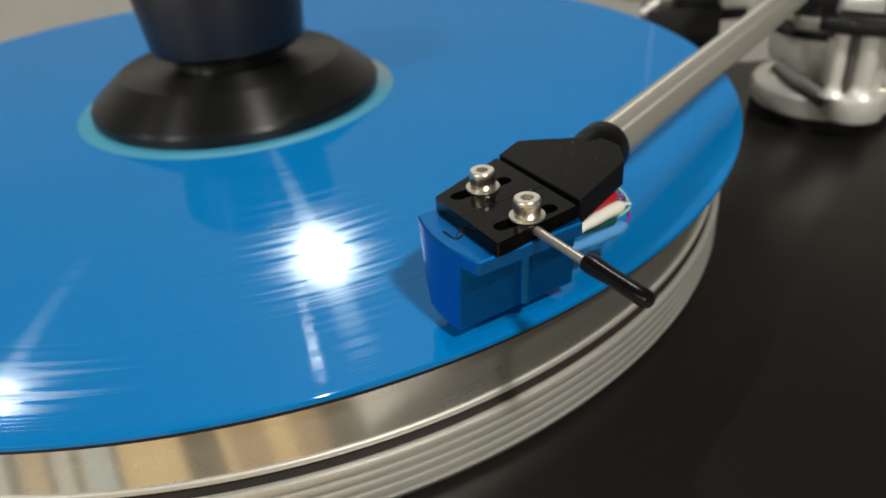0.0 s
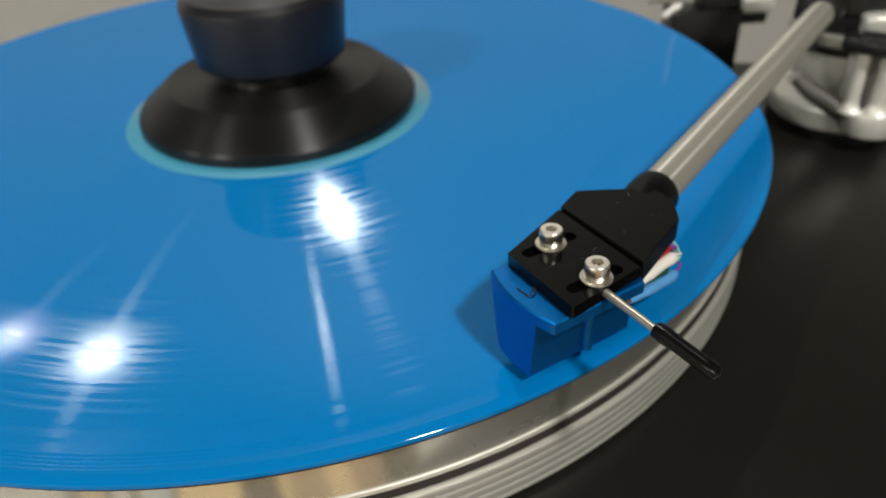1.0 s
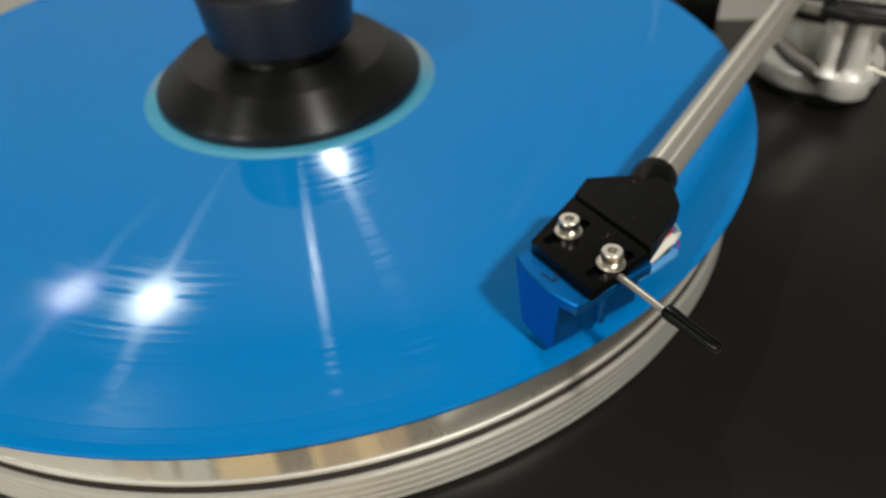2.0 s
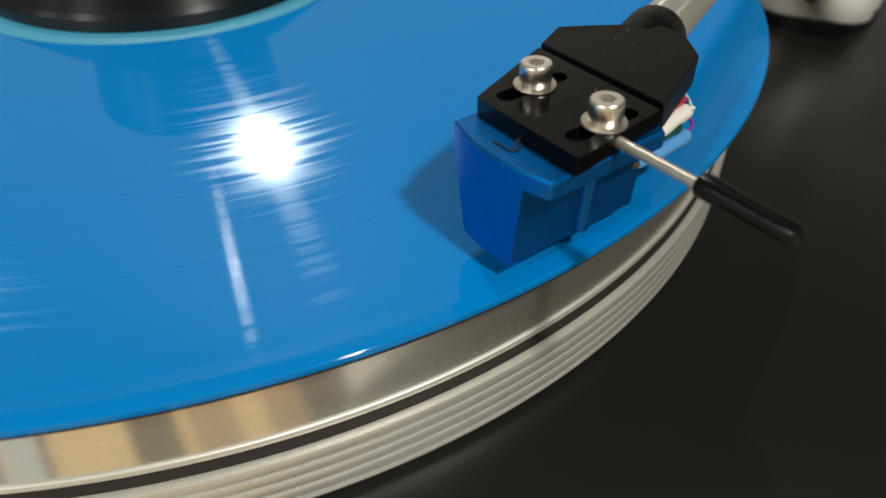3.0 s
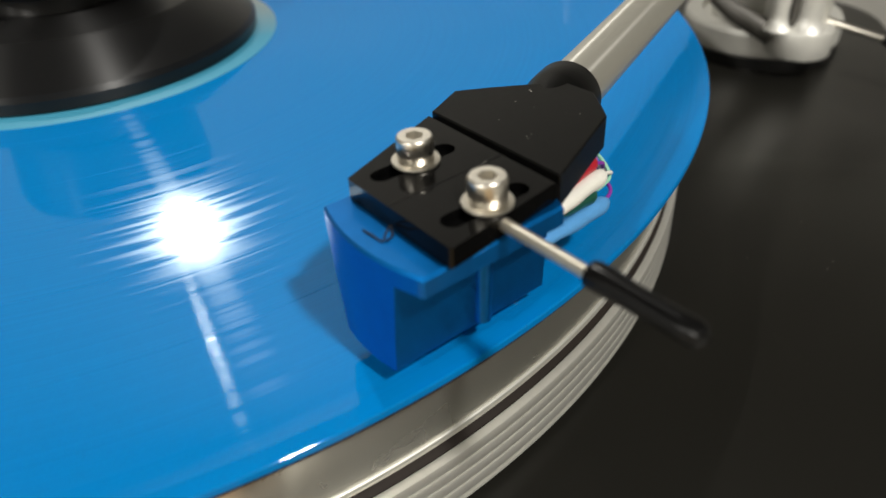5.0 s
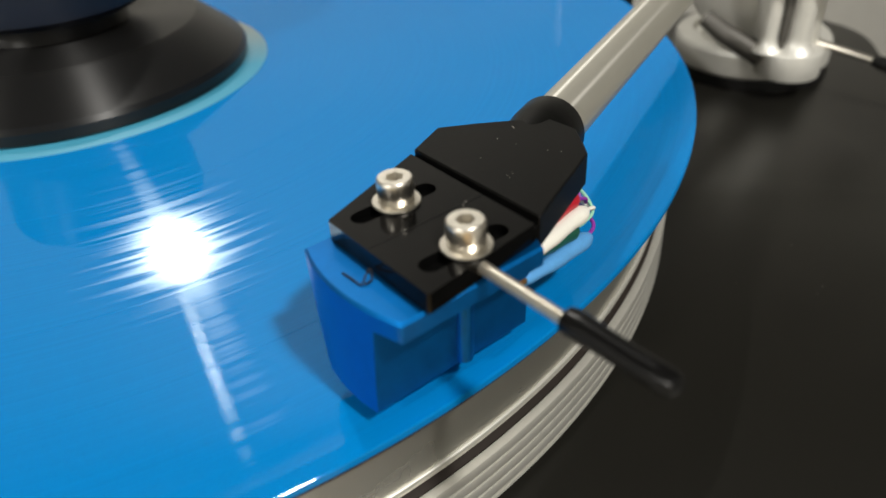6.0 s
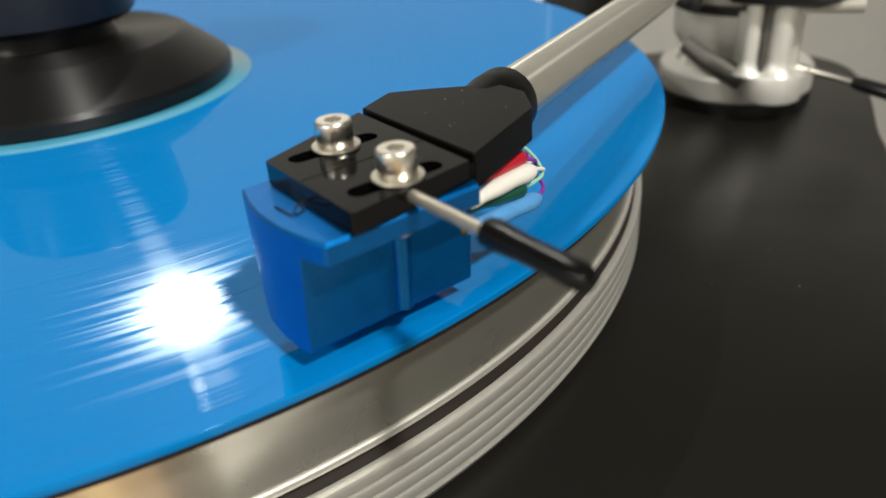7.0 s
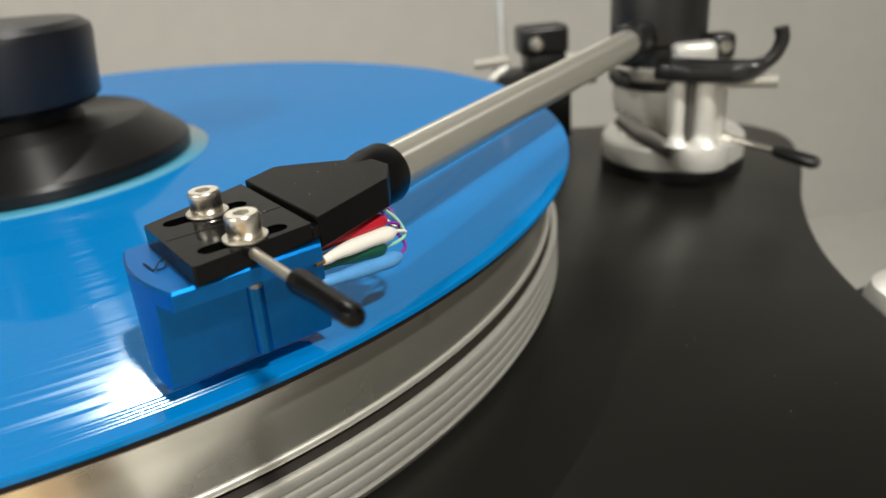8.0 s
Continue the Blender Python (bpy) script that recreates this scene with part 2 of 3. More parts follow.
def label_material():
    m = mat("printed_paper_label", (0.1, 0.4, 0.6), 0.5)
    nt = m.node_tree
    b = nt.nodes["Principled BSDF"]
    tc = nt.nodes.new("ShaderNodeTexCoord")
    sep = nt.nodes.new("ShaderNodeSeparateXYZ")
    nt.links.new(tc.outputs["Object"], sep.inputs[0])
    n = nt.nodes.new("ShaderNodeTexNoise")
    n.inputs["Scale"].default_value = 18
    nt.links.new(tc.outputs["Object"], n.inputs["Vector"])
    mp = nt.nodes.new("ShaderNodeMapRange")
    mp.inputs["From Min"].default_value, mp.inputs["From Max"].default_value = -0.01, 0.032
    nt.links.new(sep.outputs[1], mp.inputs["Value"])
    add = nt.nodes.new("ShaderNodeMath")
    add.operation = "MULTIPLY_ADD"
    add.inputs[1].default_value = 0.5
    nt.links.new(n.outputs["Fac"], add.inputs[0])
    nt.links.new(mp.outputs[0], add.inputs[2])
    ramp = nt.nodes.new("ShaderNodeValToRGB")
    ramp.color_ramp.elements[0].position, ramp.color_ramp.elements[0].color = 0.30, (0.05, 0.28, 0.42, 1)
    ramp.color_ramp.elements[1].position, ramp.color_ramp.elements[1].color = 1.0, (0.27, 0.29, 0.26, 1)
    nt.links.new(add.outputs[0], ramp.inputs[0])
    nt.links.new(ramp.outputs[0], b.inputs["Base Color"])
    return m


LABEL = label_material()


# ---- building helpers ----
HOME = {}


def thing(name, place, label, category, group=""):
    ob = tagged(new(name), label, category, group)
    ob.location = place
    HOME[ob.name] = Vector(place)
    return ob


def part(name, bm, material, parent, label="", angle=35):
    """Link a bmesh in world coordinates as one mesh under a thing or a part."""
    home = HOME[parent.name]
    bmesh.ops.translate(bm, verts=bm.verts, vec=-home)
    bmesh.ops.recalc_face_normals(bm, faces=bm.faces)
    me = bpy.data.meshes.new(name)
    bm.to_mesh(me)
    bm.free()
    me.materials.append(material)
    me.shade_smooth()
    me.set_sharp_from_angle(angle=radians(angle))
    ob = tagged(new(name, me), label)
    ob.parent = parent
    HOME[ob.name] = home
    return ob


def setting(name, bm, material, label, category=""):
    bmesh.ops.recalc_face_normals(bm, faces=bm.faces)
    me = bpy.data.meshes.new(name)
    bm.to_mesh(me)
    bm.free()
    me.materials.append(material)
    return tagged(new(name, me), label, category or name.split("_")[0], kind="structure")


def lathe(profile, at=(0, 0, 0), seg=64, axis=None):
    """Turn (radius, height) pairs round z, closed to a ring or capped where the radius is 0."""
    bm = bmesh.new()
    rings = []
    for r, z in profile:
        if r <= 1e-9:
            rings.append([bm.verts.new((0, 0, z))])
        else:
            rings.append([bm.verts.new((r * math.cos(2 * math.pi * k / seg), r * math.sin(2 * math.pi * k / seg), z)) for k in range(seg)])
    pairs = list(zip(rings, rings[1:]))
    if len(rings[0]) > 1 and len(rings[-1]) > 1:
        pairs.append((rings[-1], rings[0]))
    for a, b in pairs:
        for k in range(seg):
            j = (k + 1) % seg
            if len(a) == 1 and len(b) == 1:
                continue
            if len(a) == 1:
                bm.faces.new((a[0], b[j], b[k]))
            elif len(b) == 1:
                bm.faces.new((a[k], a[j], b[0]))
            else:
                bm.faces.new((a[k], a[j], b[j], b[k]))
    m = Matrix.Translation(at)
    if axis is not None:
        m = m @ Vector(axis).to_track_quat("Z", "Y").to_matrix().to_4x4()
    bm.transform(m)
    return bm


def prism(outline, z0, z1, bevel=0.0, seg=2, m=None):
    bm = bmesh.new()
    f = bm.faces.new([bm.verts.new((x, y, z0)) for x, y in outline])
    up = bmesh.ops.extrude_face_region(bm, geom=[f])
    bmesh.ops.translate(bm, verts=[v for v in up["geom"] if isinstance(v, bmesh.types.BMVert)], vec=(0, 0, z1 - z0))
    bmesh.ops.recalc_face_normals(bm, faces=bm.faces)
    if bevel:
        bmesh.ops.bevel(bm, geom=bm.edges[:], offset=bevel, segments=seg, affect="EDGES", profile=0.5)
    if m is not None:
        bm.transform(m)
    return bm


def plate(outline, holes, z0, z1, m=None):
    """A flat plate with holes through it."""
    bm = bmesh.new()
    edges = []
    for loop in [outline, *holes]:
        vs = [bm.verts.new((x, y, z0)) for x, y in loop]
        edges += [bm.edges.new((a, b)) for a, b in zip(vs, vs[1:] + vs[:1])]
    bmesh.ops.triangle_fill(bm, edges=edges, use_beauty=True)
    up = bmesh.ops.extrude_face_region(bm, geom=bm.faces[:])
    bmesh.ops.translate(bm, verts=[v for v in up["geom"] if isinstance(v, bmesh.types.BMVert)], vec=(0, 0, z1 - z0))
    if m is not None:
        bm.transform(m)
    return bm


def tube(points, radii, seg=20):
    """Sweep a round section along points; the ends are closed."""
    bm = bmesh.new()
    pts = [Vector(p) for p in points]
    if not isinstance(radii, (list, tuple)):
        radii = [radii] * len(pts)
    rings, side = [], None
    for i, p in enumerate(pts):
        d = (pts[min(i + 1, len(pts) - 1)] - pts[max(i - 1, 0)]).normalized()
        if side is None:
            side = d.orthogonal().normalized()
        side = (side - side.dot(d) * d).normalized()
        up = d.cross(side)
        rings.append([bm.verts.new(p + radii[i] * (math.cos(2 * math.pi * k / seg) * side + math.sin(2 * math.pi * k / seg) * up)) for k in range(seg)])
    for a, b in zip(rings, rings[1:]):
        for k in range(seg):
            bm.faces.new((a[k], a[(k + 1) % seg], b[(k + 1) % seg], b[k]))
    bm.faces.new(rings[0][::-1])
    bm.faces.new(rings[-1])
    return bm


def spline(points, n=8):
    """Catmull-Rom through the points."""
    p = [Vector(q) for q in points]
    p = [2 * p[0] - p[1], *p, 2 * p[-1] - p[-2]]
    out = []
    for a, b, c, d in zip(p, p[1:], p[2:], p[3:]):
        for k in range(n):
            t = k / n
            out.append(0.5 * (2 * b + (c - a) * t + (2 * a - 5 * b + 4 * c - d) * t * t + (3 * b - a - 3 * c + d) * t ** 3))
    return out + [p[-2]]


def closed_spline(points, n=8):
    p = [Vector((*q, 0)) for q in points]
    k0, out = len(p), []
    for i in range(k0):
        a, b, c, d = p[i - 1], p[i], p[(i + 1) % k0], p[(i + 2) % k0]
        for k in range(n):
            t = k / n
            q = 0.5 * (2 * b + (c - a) * t + (2 * a - 5 * b + 4 * c - d) * t * t + (3 * b - a - 3 * c + d) * t ** 3)
            out.append((q.x, q.y))
    return out


def box(x0, x1, y0, y1, z0, z1, bevel=0.0, seg=2, m=None):
    return prism([(x0, y0), (x1, y0), (x1, y1), (x0, y1)], z0, z1, bevel, seg, m)


# ---- the room ----
T = 0.1
setting("floor", box(X0 - T, X1 + T, Y0 - T, Y1 + T, FLOOR - T, FLOOR), FLOOR_M, "plain warm grey floor behind the turntable")
setting("ceiling", box(X0 - T, X1 + T, Y0 - T, Y1 + T, CEIL, CEIL + T), CEIL_M, "plain grey painted ceiling")
setting("wall_north", box(X0 - T, X1 + T, Y1, Y1 + T, FLOOR, CEIL), WALL_M, "plain warm grey painted wall", "wall")
setting("wall_south", box(X0 - T, X1 + T, Y0 - T, Y0, FLOOR, CEIL), WALL_M, "plain warm grey painted wall", "wall")
setting("wall_west", box(X0 - T, X0, Y0, Y1, FLOOR, CEIL), WALL_M, "plain warm grey painted wall", "wall")
setting("wall_east", box(X1, X1 + T, Y0, Y1, FLOOR, CEIL), WALL_M, "plain warm grey painted wall", "wall")

for x, y, watts, r in LAMPS:
    lamp = thing("ceiling_downlight", (x, y, CEIL), "round white recessed ceiling downlight, switched on", "ceiling light", "ceiling downlights")
    part("trim_ring", lathe([(r, 0), (r + 0.02, 0), (r + 0.02, -0.006), (r + 0.004, -0.012), (r, -0.012)], (x, y, CEIL)), CHROME, lamp)
    light = bpy.data.lights.new("downlight", "AREA")
    light.shape, light.size, light.energy, light.color = "DISK", 2 * r, watts, (1.0, 0.965, 0.90)
    ob = new("downlight", light)
    ob.matrix_world = look((x, y, CEIL - 0.014), (x, y, FLOOR))

# ---- unseen striped wedge on the floor, added only for the reflections in the polished rim ----
cushion = thing("mirrored_wedge", (-0.35, -0.95, FLOOR), "unseen striped wedge, added so that the polished rim mirrors its stripes", "cushion")
SIDE = Matrix(((0, 0, 1, 0), (1, 0, 0, 0), (0, 1, 0, 0), (0, 0, 0, 1)))
WEDGE = [(-0.60, FLOOR), (-0.60, FLOOR + 0.03), (-1.18, -0.11), (-1.22, -0.10), (-1.26, -0.12), (-1.27, FLOOR)]
x = -1.20
for edge, m in ((-0.98, STRIPE_AMBER), (-0.86, STRIPE_GREY), (-0.66, STRIPE_WHITE), (-0.61, STRIPE_GREY), (-0.52, STRIPE_BEIGE), (-0.495, STRIPE_GREY), (-0.44, STRIPE_WHITE), (-0.41, STRIPE_GREY), (-0.39, STRIPE_WHITE), (-0.323, STRIPE_BLUE), (-0.30, STRIPE_GREY),
                (-0.135, STRIPE_AMBER), (-0.035, STRIPE_DARK), (-0.010, STRIPE_AMBER), (0.087, STRIPE_BROWN), (0.15, STRIPE_AMBER), (0.235, STRIPE_BROWN), (0.35, STRIPE_DARK), (0.475, STRIPE_WHITE)):
    part("stripe", prism(WEDGE, x, edge, 0.0, 1, SIDE), m, cushion)
    x = edge

# ---- stand under the turntable ----
Z_PLINTH = -0.0338
stand = thing("equipment_stand", (0, 0, FLOOR), "black wooden equipment stand under the turntable", "stand")
part("top_board", box(-0.2, 0.12, -0.13, 0.06, -0.115, -0.095, 0.003), STAND_M, stand)
for x in (-0.18, 0.10):
    for y in (-0.11, 0.04):
        part("leg", box(x - 0.015, x + 0.015, y - 0.015, y + 0.015, FLOOR, -0.115, 0.002), STAND_M, stand)

# ---- turntable ----
table = thing("turntable", (0, 0, -0.095), "turntable with black satin plinth and polished metal platter", "turntable")
OUTLINE = [(0.2617, 0.0568), (0.2531, 0.0242), (0.2286, -0.0165), (0.2123, -0.0521), (0.2047, -0.0857), (0.2011, -0.1234), (0.1879, -0.1498), (0.1513, -0.1621),
           (0.1004, -0.1621), (0.0495, -0.1554), (-0.0014, -0.1437), (-0.0625, -0.1264), (-0.1236, -0.0827), (-0.1562, -0.0165), (-0.1541, 0.0802), (-0.0523, 0.0975), (0.0800, 0.1016), (0.1563, 0.1016), (0.1971, 0.0919), (0.2388, 0.0884)]
part("plinth", prism(closed_spline(OUTLINE, 8), Z_PLINTH - 0.03, Z_PLINTH, 0.0012, 2), PLINTH, table, "black satin plinth with a rounded arm board")
for x, y in ((-0.10, -0.06), (-0.1, 0.05), (0.09, -0.10)):
    part("foot", lathe([(0, -0.095), (0.018, -0.095), (0.020, -0.092), (0.020, -0.066), (0.016, -0.062), (0, -0.062)], (x, y, 0), 32), SILVER, table)
R, R_LOW = 0.1450, 0.1468
platter = part("platter_ring", lathe([(0.03, -0.0030), (R - 0.0006, -0.0030), (R - 0.0002, -0.0034), (R, -0.0050), (R, -0.0170), (R - 0.0030, -0.0171), (R - 0.0030, -0.0186), (0.03, -0.0186)], seg=256), STEEL, table, "polished metal platter rim", angle=25)
part("platter_mat", lathe([(0.03, -0.0030), (0.1490, -0.0030), (0.1496, -0.0026), (0.1496, -0.0018), (0.1492, -0.00142), (0.03, -0.00142)], seg=192), MAT, table, "thin dark platter mat")
part("edge_chamfer", lathe([(R - 0.0009, -0.0032), (R - 0.0009, -0.00285), (R - 0.0004, -0.00285), (R + 0.0001, -0.0036), (R + 0.0004, -0.0050), (R + 0.0004, -0.0056), (R - 0.0008, -0.0058)], seg=256), STEEL_LOW, platter, "bright turned edge", angle=50)
part("drive_belt", lathe([(R - 0.014, -0.0186), (R - 0.0022, -0.0186), (R - 0.0016, -0.0188), (R_LOW - 0.0012, -0.0203), (R_LOW - 0.0012, -0.0206), (R - 0.014, -0.0206)], seg=192), BELT, platter, "dark rubber drive belt in the groove")


def round_ridge(r, zc, half, out, n=8):
    """A flattened bead on a turned rim, from its top down."""
    turns = [math.pi / 2 - math.pi * k / n for k in range(n + 1)]
    return [(r + out * math.cos(a) ** 0.32 if k not in (0, n) else r, zc + half * math.sin(a)) for k, a in enumerate(turns)]


part("rim_lip", lathe([(R - 0.004, -0.0171), *round_ridge(R - 0.0002, -0.0178, 0.0007, 0.0007), (R - 0.004, -0.0185)], seg=256), STEEL_LOW, platter, "bright rounded lip", angle=60)
sub = part("sub_platter", lathe([(0.03, -0.0206), (R_LOW - 0.0008, -0.0206), (R_LOW - 0.0008, -0.0303), (R_LOW + 0.0004, -0.0304), (R_LOW + 0.0005, -0.0307), (R_LOW - 0.0008, -0.0330), (R_LOW - 0.0014, -0.0334), (0.03, -0.0334)], seg=256),
           STEEL_LOW, table, "turned metal lower platter with ridges", angle=30)
for k in range(4):
    zc = -0.0213 - 0.00245 * k
    part("ridge", lathe([(R_LOW - 0.0010, zc + 0.00105), *round_ridge(R_LOW - 0.0001, zc, 0.00105, 0.0006), (R_LOW - 0.0010, zc - 0.00105)], seg=256), STEEL_LOW, sub, angle=50)
part("bearing", lathe([(0, -0.0338), (0.035, -0.0338), (0.035, -0.0334), (0, -0.0334)], seg=48), BLACK, table)
part("spindle", lathe([(0, -0.014), (0.0035, -0.014), (0.0035, 0.010), (0.002, 0.013), (0, 0.0135)], seg=24), SILVER, table)
# silver side knob with a black ring below the plinth edge
knob = part("side_foot", lathe([(0, -0.060), (0.0150, -0.060), (0.0155, -0.059), (0.0155, -0.0455), (0.0145, -0.0445), (0, -0.0445)], (0.2255, -0.0705, 0), 40), BLACK, table, "black levelling foot beside the plinth")
part("cap", lathe([(0, -0.0445), (0.0125, -0.0445), (0.0125, -0.0415), (0.0110, -0.0375), (0.0070, -0.0350), (0, -0.0342)], (0.2262, -0.0715, 0), 40), SILVER, knob, "bright silver domed cap")
part("bracket", box(0.190, 0.226, -0.081, -0.066, -0.058, -0.048, 0.001), BLACK, table)

# ---- record ----
record = thing("vinyl_record", (0, 0, -0.0014), "glossy blue vinyl record lying on the platter", "record")
prof = [(0.0036, -0.0014), (0.0036, -0.0002), (0.0505, -0.0002), (0.0515, -0.0002), (0.0545, -0.00022)]
for g in (0.0560, 0.0748, 0.0905, 0.1082, 0.1268):
    prof += [(g - 0.00045, -0.00022), (g - 0.00040, -0.00025), (g + 0.00040, -0.00025), (g + 0.00045, -0.00022)]
prof += [(0.1452, -0.00022), (0.1466, -0.00018), (0.1480, -0.00010), (0.1500, -0.00007), *[(0.1502 + 0.0003 * math.sin(a), -0.00037 + 0.0003 * math.cos(a)) for a in [math.pi * k / 12 for k in range(7)]], (0.1505, -0.0011), (0.1502, -0.0014)]
part("disc", lathe(prof, seg=256), VINYL, record, angle=2)
part("paper_label", lathe([(0.0036, -0.0002), (0.0036, 0.00002), (0.0488, 0.00002), (0.0490, -0.0001), (0.0490, -0.0002)], seg=128), LABEL, record, "turquoise and grey printed label")

# ---- record clamp ----
clamp = thing("record_clamp", (0, 0, 0), "matt black turned record clamp screwed onto the spindle", "record clamp")
part("base", lathe([(0.004, 0.0001), (0.0425, 0.0001), (0.0440, 0.0005), (0.0443, 0.0030), (0.0436, 0.0042), (0.0350, 0.0110), (0.0335, 0.0117), (0.0160, 0.0122), (0.004, 0.0122)], seg=128), CLAMP, clamp, "wide conical base", angle=20)
part("neck", lathe([(0.004, 0.0122), (0.0175, 0.0122), (0.0165, 0.0175), (0.004, 0.0175)], seg=96), CLAMP, clamp)
part("knob", lathe([(0.004, 0.0165), (0.0215, 0.0165), (0.0232, 0.0180), (0.0250, 0.0345), (0.0246, 0.0362), (0.0225, 0.0378), (0.012, 0.0384), (0, 0.0385)], seg=128), CLAMP_KNOB, clamp, "thick round grip", angle=30)

# ---- tonearm ----
arm = thing("tonearm", (0.207, 0.033, Z_PLINTH), "silver tonearm with black headshell resting on the record edge", "tonearm")
A0, A1 = Vector((0.0975, -0.0930, 0.0161)), Vector((0.1870, 0.0208, 0.0140))
AX = (A1 - A0).normalized()
part("arm_tube", tube([A0 - 0.008 * AX, A1 + 0.004 * AX], 0.0043, 40), TUBE, arm, "satin silver arm tube")

# headshell frame: x to the rear, y to the left, origin between the screws
S = Matrix(((0.874, -0.486, 0, 0.0720), (0.486, 0.874, 0, -0.1242), (0, 0, 1, 0), (0, 0, 0, 1)))
mm = 0.001


def loc(s, y, z):
    return S @ Vector((s * mm, y * mm, z * mm))


def slot(cx, cy, half, r, n=8):
    return [((cx + half + r * math.sin(a)) * mm, (cy - r * math.cos(a)) * mm) for a in [math.pi * k / n for k in range(n + 1)]] + \
           [((cx - half - r * math.sin(a)) * mm, (cy + r * math.cos(a)) * mm) for a in [math.pi * k / n for k in range(n + 1)]]


FRONT = [(-8.0 * mm, 8.5 * mm), (-8.2 * mm, 8.2 * mm), (-8.3 * mm, -9.8 * mm), (-8.0 * mm, -10.1 * mm), (8.2 * mm, -8.2 * mm), (8.6 * mm, 14.7 * mm)]
shell = part("headshell", plate(FRONT, [], 0.0180, 0.0192, S), SHELL_GLOSS, arm, "glossy black metal headshell with two slots")
part("slotted_plate", plate(FRONT, [slot(-0.3, 6.3, 4.6, 1.35), slot(-0.3, -6.3, 4.6, 1.35)], 0.0192, 0.0205, S), SHELL_GLOSS, shell)
part("groove", prism([(8.3 * mm, -8.2 * mm), (9.8 * mm, -7.6 * mm), (9.8 * mm, 15.2 * mm), (8.6 * mm, 14.8 * mm)], 0.0181, 0.0198, 0.0, 1, S), SHELL_GLOSS, shell)
part("seam", box(-8.0 * mm, 8.2 * mm, 0.35 * mm, 0.62 * mm, 0.02045, 0.02056, 0.00004, 1, S), SHELL_SATIN, shell)
REAR = [(x * mm, y * mm) for x, y in ((9.4, -7.9), (24.6, -1.5), (26.2, 0.6), (28.8, 4.4), (28.6, 9.0), (25.2, 12.0), (20.3, 15.3), (15.7, 18.0), (9.4, 15.1))]
part("neck_block", prism(REAR, 0.0163, 0.0208, 0.00018, 1, S), SHELL_SATIN, shell, "matt black rear of the headshell", angle=12)
C0 = A0 - 0.0138 * AX
part("collar", lathe([(0, -0.0020), (0.0040, -0.0020), (0.0048, 0.0020), (0.0052, 0.0044), (0.0053, 0.0052), (0.0053, 0.0092), (0.0050, 0.0098), (0.0038, 0.0099), (0, 0.0099)], C0, 48, AX), SHELL_SATIN, shell, "round black collar")

def ring_of(c, r, n, turn=0.0):
    return [(c.x + r * math.cos(2 * math.pi * k / n + turn), c.y + r * math.sin(2 * math.pi * k / n + turn)) for k in range(n)]


for y, turn in ((6.25, 0.35), (-6.25, 0.8)):
    c = loc(0, y, 0)
    part("washer", lathe([(0.0013, 0.02052), (0.00286, 0.02052), (0.00292, 0.0207), (0.00286, 0.02090), (0.0013, 0.02095)], (c.x, c.y, 0), 48), CHROME, shell)
    screw = part("screw", lathe([(0, 0.01360), (0.0009, 0.01360), (0.00105, 0.0138), (0.00105, 0.0209), (0.00214, 0.02093), (0.00219, 0.0210), (0.00219, 0.0230), (0.0019, 0.02302), (0.0014, 0.02302), (0.0012, 0.0216), (0, 0.0214)], (c.x, c.y, 0), 48), CHROME, shell, "nickel socket head screw", angle=50)
    part("socket_rim", plate(ring_of(c, 0.00195, 48), [ring_of(c, 0.00112, 6, turn)], 0.02304, 0.02390), NICKEL, screw, "flat top with a six-sided socket")
    part("rounded_edge", lathe([(0.00195, 0.02304), (0.00219, 0.02304), (0.00219, 0.02345), (0.00214, 0.02366), (0.00206, 0.02382), (0.00195, 0.02390)], (c.x, c.y, 0), 48), CHROME, screw, angle=70)

lift = part("finger_lift", tube([loc(-0.4, -9.2, 19.45), loc(-0.5, -11.0, 19.55), loc(-0.8, -22.5, 19.95)], [0.00078, 0.00074, 0.00070], 20), LIFT, shell, "thin steel finger lift")
part("grip", tube([loc(-0.8, -21.2, 20.1), loc(-0.8, -21.4, 20.1), loc(-0.75, -22.0, 20.1), loc(-0.7, -23.4, 20.1), loc(-0.65, -26, 20.1), loc(-0.5, -31, 20.0), loc(-0.45, -32.6, 20.0), loc(-0.43, -33.4, 20.0), loc(-0.42, -33.8, 20.0)],
                  [0.0010, 0.00138, 0.00150, 0.00148, 0.00130, 0.00132, 0.00134, 0.00104, 0.00040], 24), SLEEVE, lift, "black rubber grip")

# pivot and base
BX, BY = 0.207, 0.033
# black disc that stands in for the shadow line under the arm base
part("base_shade_disc", lathe([(0, Z_PLINTH), (0.0252, Z_PLINTH), (0.0252, -0.0302), (0, -0.0302)], (BX, BY, 0), 64), BLACK, arm)
part("base_disc", lathe([(0, -0.0302), (0.0240, -0.0302), (0.0250, -0.0292), (0.0250, -0.0230), (0.0243, -0.0218), (0.0195, -0.0214), (0.0190, -0.0230), (0.0150, -0.0232), (0, -0.0232)], (BX, BY, 0), 96), SILVER, arm, "round cast silver base", angle=30)


def hull_outline(c0, r0, c1, r1, n=24):
    d = Vector((c1[0] - c0[0], c1[1] - c0[1]))
    a, b = math.atan2(d.y, d.x), math.acos((r0 - r1) / d.length)
    out = [(c1[0] + r1 * math.cos(a - b + 2 * b * k / n), c1[1] + r1 * math.sin(a - b + 2 * b * k / n)) for k in range(n + 1)]
    return out + [(c0[0] + r0 * math.cos(a + b + (2 * math.pi - 2 * b) * k / n), c0[1] + r0 * math.sin(a + b + (2 * math.pi - 2 * b) * k / n)) for k in range(n + 1)]


